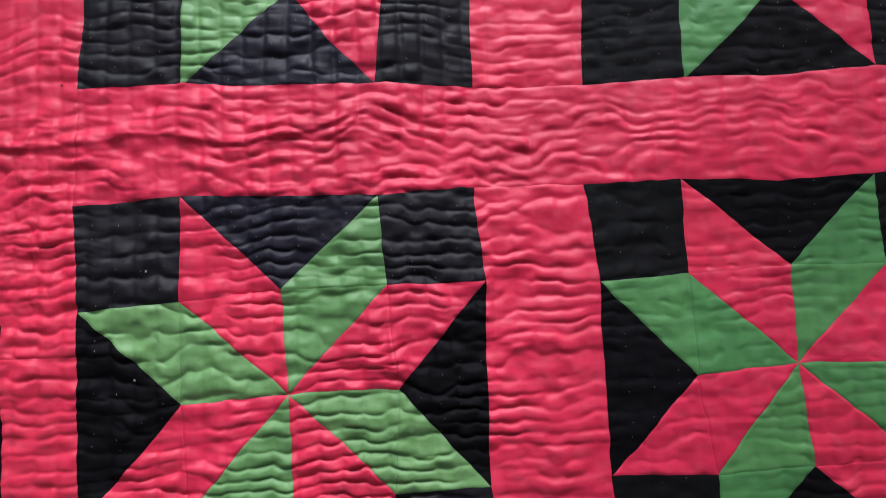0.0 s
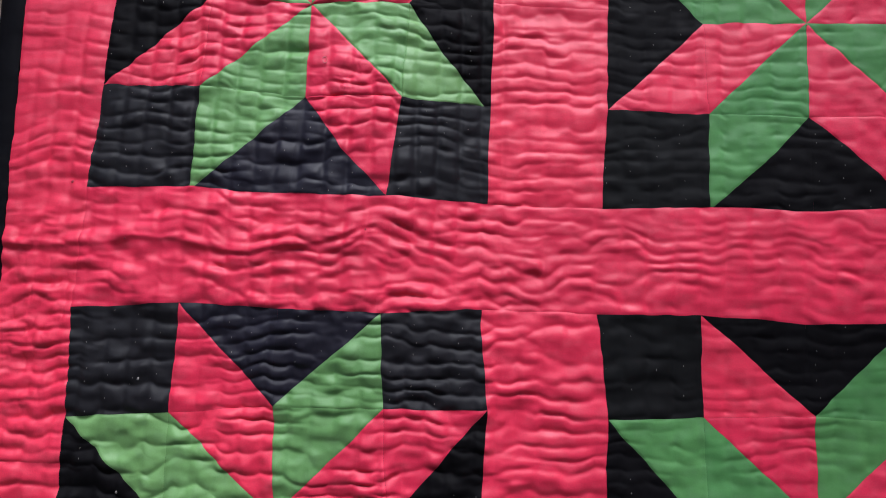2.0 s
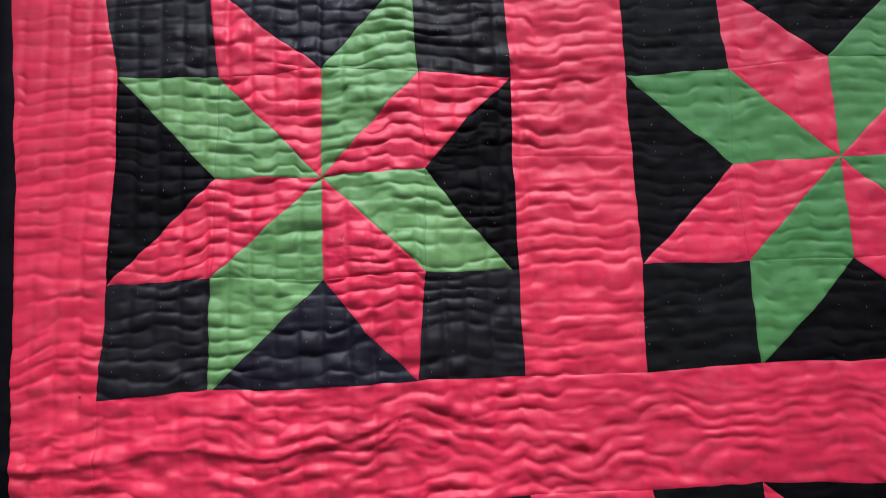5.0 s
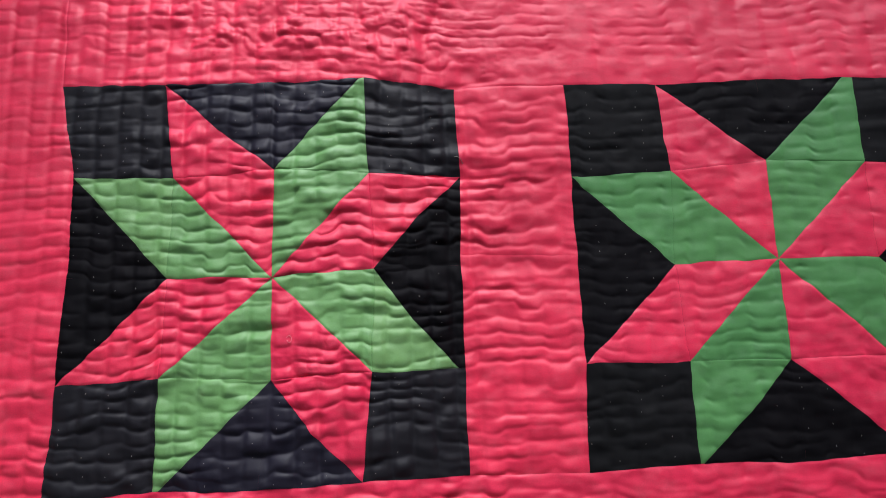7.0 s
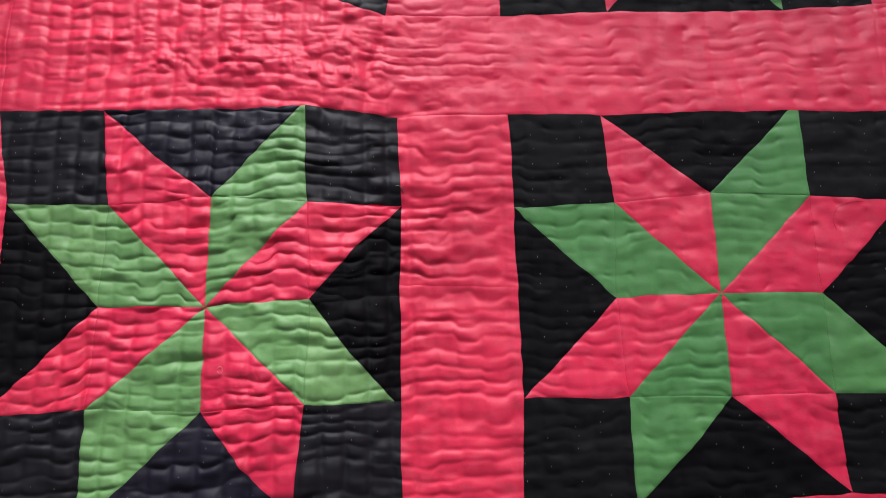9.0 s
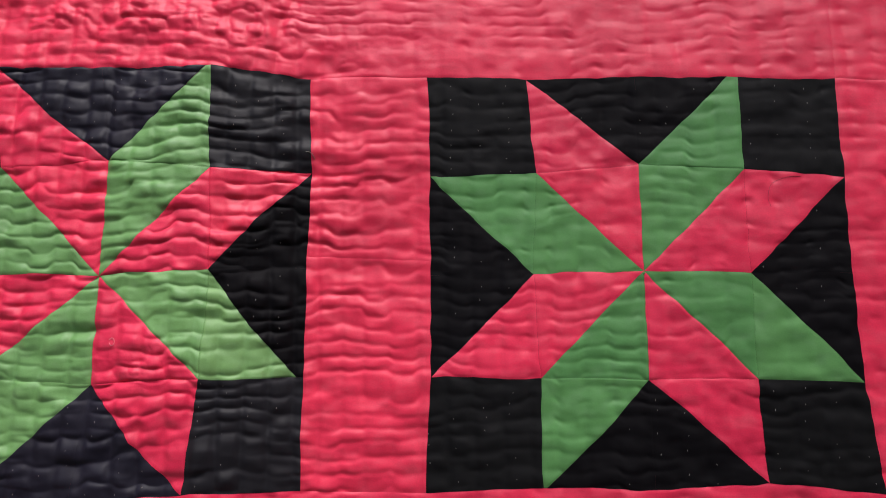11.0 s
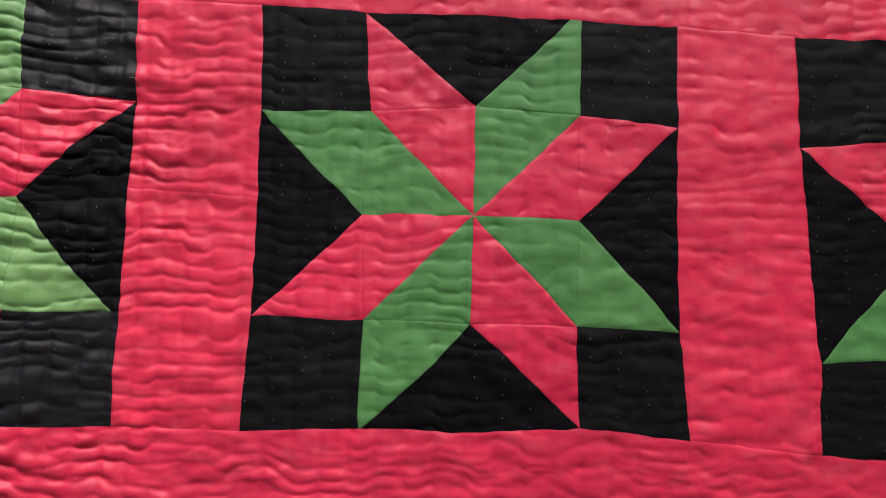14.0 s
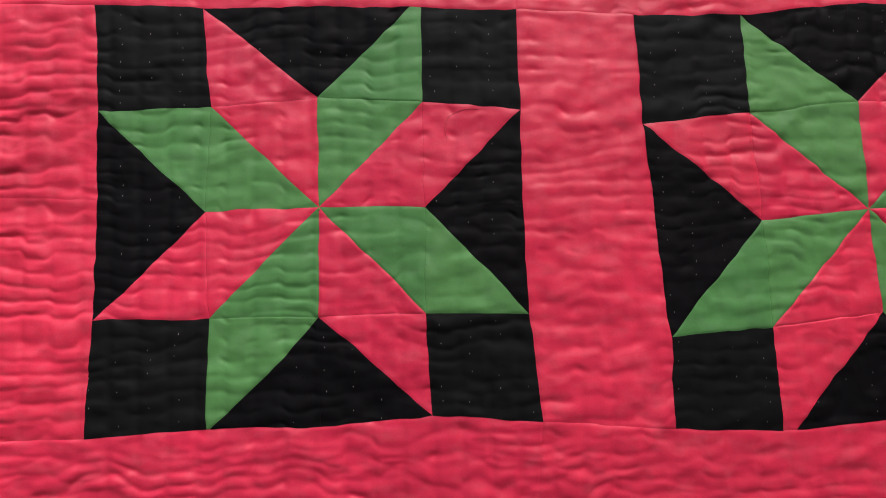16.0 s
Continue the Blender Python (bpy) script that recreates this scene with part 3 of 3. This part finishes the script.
binding([(left_edge(z), z) for z in np.linspace(TOP_Z + 0.02, BOTTOM_Z - 0.02, 40)], (-1, 0))
binding([(RIGHT_X, TOP_Z + 0.02), (RIGHT_X, BOTTOM_Z - 0.02)], (1, 0))
binding([(left_edge(TOP_Z), TOP_Z), (RIGHT_X, TOP_Z)], (0, 1))
binding([(left_edge(BOTTOM_Z), BOTTOM_Z), (RIGHT_X, BOTTOM_Z)], (0, -1))
part("backing", sheet(-0.285, RIGHT_X, BOTTOM_Z, TOP_Z, 0.0110, 0.0130), BACKING, quilt, "plain cotton backing")


# Running stitches: short cream dashes where the thread comes up through the black cloth.
def inside(points, corners):
    corners = np.asarray(corners)
    sign = [(b[0] - a[0]) * (points[:, 1] - a[1]) - (b[1] - a[1]) * (points[:, 0] - a[0])
            for a, b in zip(corners, np.roll(corners, -1, 0))]
    sign = np.array(sign)
    size = np.linalg.norm(np.roll(corners, -1, 0) - corners, axis=1)[:, None]
    return ((sign / size > 0.003).all(0)) | ((sign / size < -0.003).all(0))


def stitches():
    xs, zs = np.arange(-0.26, 1.3, STITCH_GAP / 8), np.arange(-0.75, 0.75, STITCH_LONG / 8)
    gx, gz = np.meshgrid(xs, zs, indexing="ij")
    ph, pk = stitch_phase(gx, gz), pucker_phase(gx, gz)
    on_row = np.floor(ph[1:, :] + 0.5)[:, :-1] > np.floor(ph[:-1, :] + 0.5)[:, :-1]
    on_dip = np.floor(pk[:, 1:] + 0.5)[:-1, :] > np.floor(pk[:, :-1] + 0.5)[:-1, :]
    hit = on_row & on_dip
    pts = np.stack([gx[:-1, :-1][hit], gz[:-1, :-1][hit]], -1)
    keep = np.zeros(len(pts), bool)
    for shape in black_shapes:
        keep |= inside(pts, shape)
    pts = pts[keep]
    pts = pts[RNG.uniform(0, 1, len(pts)) < 0.62] + RNG.uniform(-0.002, 0.002, (1, 2))
    pts = pts + RNG.uniform(-0.0018, 0.0018, pts.shape)
    at = lay(pts[:, 0], pts[:, 1], np.zeros(len(pts)))
    corner = np.array([(-1, 0, 0), (0, 0, 1), (1, 0, 0), (0, 0, -1), (0, -1, 0)], float)
    long = RNG.uniform(0.0006, 0.0012, len(pts))
    size = np.stack([np.full(len(pts), 0.00034), np.full(len(pts), 0.0006), long], -1)
    verts = (at[:, None] + corner[None] * size[:, None]).reshape(-1, 3)
    tri = np.array([(0, 1, 4), (1, 2, 4), (2, 3, 4), (3, 0, 4)])[:, ::-1]
    faces = (tri[None] + 5 * np.arange(len(pts))[:, None, None]).reshape(-1, 3)
    ob = mesh_part("running_stitches", verts, faces, THREAD, quilt, "rows of tiny cream running stitches")
    tagged(ob, kind="stuff")


stitches()


def thread(name, points, radius, material, label):
    """A loose thread lying on the cloth along a few bends."""
    pts = [Vector(p) for p in points]
    path = []
    for k in range(len(pts) - 1):
        p0, p1, p2, p3 = pts[max(k - 1, 0)], pts[k], pts[k + 1], pts[min(k + 2, len(pts) - 1)]
        for s in range(8):
            t = s / 8
            path.append(0.5 * (2 * p1 + (p2 - p0) * t + (2 * p0 - 5 * p1 + 4 * p2 - p3) * t * t + (3 * p1 - p0 - 3 * p2 + p3) * t ** 3))
    flat = np.array([(p.x, p.y) for p in path])
    at = lay(flat[:, 0], flat[:, 1], np.zeros(len(flat)))
    at[:, 1] -= radius * 1.5
    verts, faces = [], []
    for k, p in enumerate(at):
        way = Vector(at[min(k + 1, len(at) - 1)] - at[max(k - 1, 0)]).normalized()
        side = way.cross(Vector((0, 1, 0))).normalized()
        up = side.cross(way)
        for a in range(5):
            ang = 2 * math.pi * a / 5
            verts.append(Vector(p) + radius * (math.cos(ang) * side + math.sin(ang) * up))
        if k:
            o = 5 * (k - 1)
            faces += [(o + a, o + (a + 1) % 5, o + 5 + (a + 1) % 5, o + 5 + a) for a in range(5)]
    mesh_part(name, np.array([tuple(v) for v in verts]), np.array(faces), material, quilt, label)


thread("loose_thread", [(0.186, 0.1225), (0.189, 0.1225), (0.1925, 0.120), (0.195, 0.115)], 0.00028, THREAD, "loose cream thread end")
thread("stray_thread", [(0.634, 0.060), (0.632, 0.070), (0.637, 0.082), (0.650, 0.087), (0.664, 0.088)], 0.00016, HAIR, "fine dark thread lying on the cloth")
thread("loose_thread", [(0.015, -0.061), (0.018, -0.059), (0.020, -0.063), (0.018, -0.066), (0.0155, -0.063)], 0.0003, ROSE, "small pink thread loop")



def knot(x, z, size, material):
    """A small thread knot on the cloth."""
    bm = bmesh.new()
    at = lay(np.array([x]), np.array([z]), np.zeros(1))[0]
    bmesh.ops.create_icosphere(bm, subdivisions=2, radius=1.0, matrix=Matrix.LocRotScale(
        (at[0], at[1] - size * 0.2, at[2]), None, (size, size * 0.5, size * 1.2)))
    for v in bm.verts:
        v.co += Vector((1, 0, 1)) * size * 0.35 * noise.noise(v.co * 900)
    part("thread_knot", bm, material, quilt, "tiny thread knot")


for x, z, size, material in ((-0.221, -0.198, 0.0012, HAIR), (-0.164, -0.252, 0.0009, HAIR), (0.067, -0.234, 0.0009, HAIR),
                             (-0.150, -0.490, 0.0013, THREAD), (-0.140, -0.385, 0.0012, THREAD), (0.513, -0.002, 0.0010, GREEN)):
    knot(x, z, size, material)

# ---- the door beside the quilt ----
door = new("door")
tagged(door, "closed maroon painted wooden door with a worn bare edge", "door", kind="structure")
part("door_leaf", box(-1.198, -0.3303, -0.001, 0.036, 0.002, 2.078, 0.002), MAROON, door)
edge = bmesh.new()
random.seed(4)
prev = None
zs = [0.002 + k * 0.008 for k in range(260)]
for z in zs:
    n = noise.noise((0, 0, z * 40)) * 0.0016 + noise.noise((3, 0, z * 9)) * 0.0012
    ring = [edge.verts.new(v) for v in ((-0.3307 + n * 1.6, -0.0016, z), (-0.3280 + n, -0.0022 - abs(n) * 0.5, z),
                                        (-0.3250 + n * 0.9, 0.0015, z), (-0.3237, 0.036, z), (-0.3302, 0.036, z))]
    if prev:
        for a in range(5):
            edge.faces.new((prev[a], prev[(a + 1) % 5], ring[(a + 1) % 5], ring[a]))
    prev = ring
bmesh.ops.recalc_face_normals(edge, faces=edge.faces[:])
part("door_edge", edge, WORN, door, "chipped bare wooden edge")
bolt = box(-0.3275, -0.3110, -0.0055, 0.0015, QZ - 0.0365, QZ - 0.0305, 0.0012)
part("latch_bolt", bolt, STEEL, door, "short steel latch bolt")
jamb = tagged(new("door_jamb"), "khaki wooden jamb strip, with gap shadow as a dark strip below the latch", "jamb", kind="structure")
part("upper_jamb", box(-0.3230, -0.3003, 0.0095, 0.10, QZ - 0.030, 2.078), JAMB, jamb)
# Below the latch the gap's shadow is built as a dark strip.
part("lower_jamb_shade", box(-0.3230, -0.3003, 0.0095, 0.10, 0.0, QZ - 0.0305), GAP_SHADE, jamb, "dark strip standing for the shadowed gap")
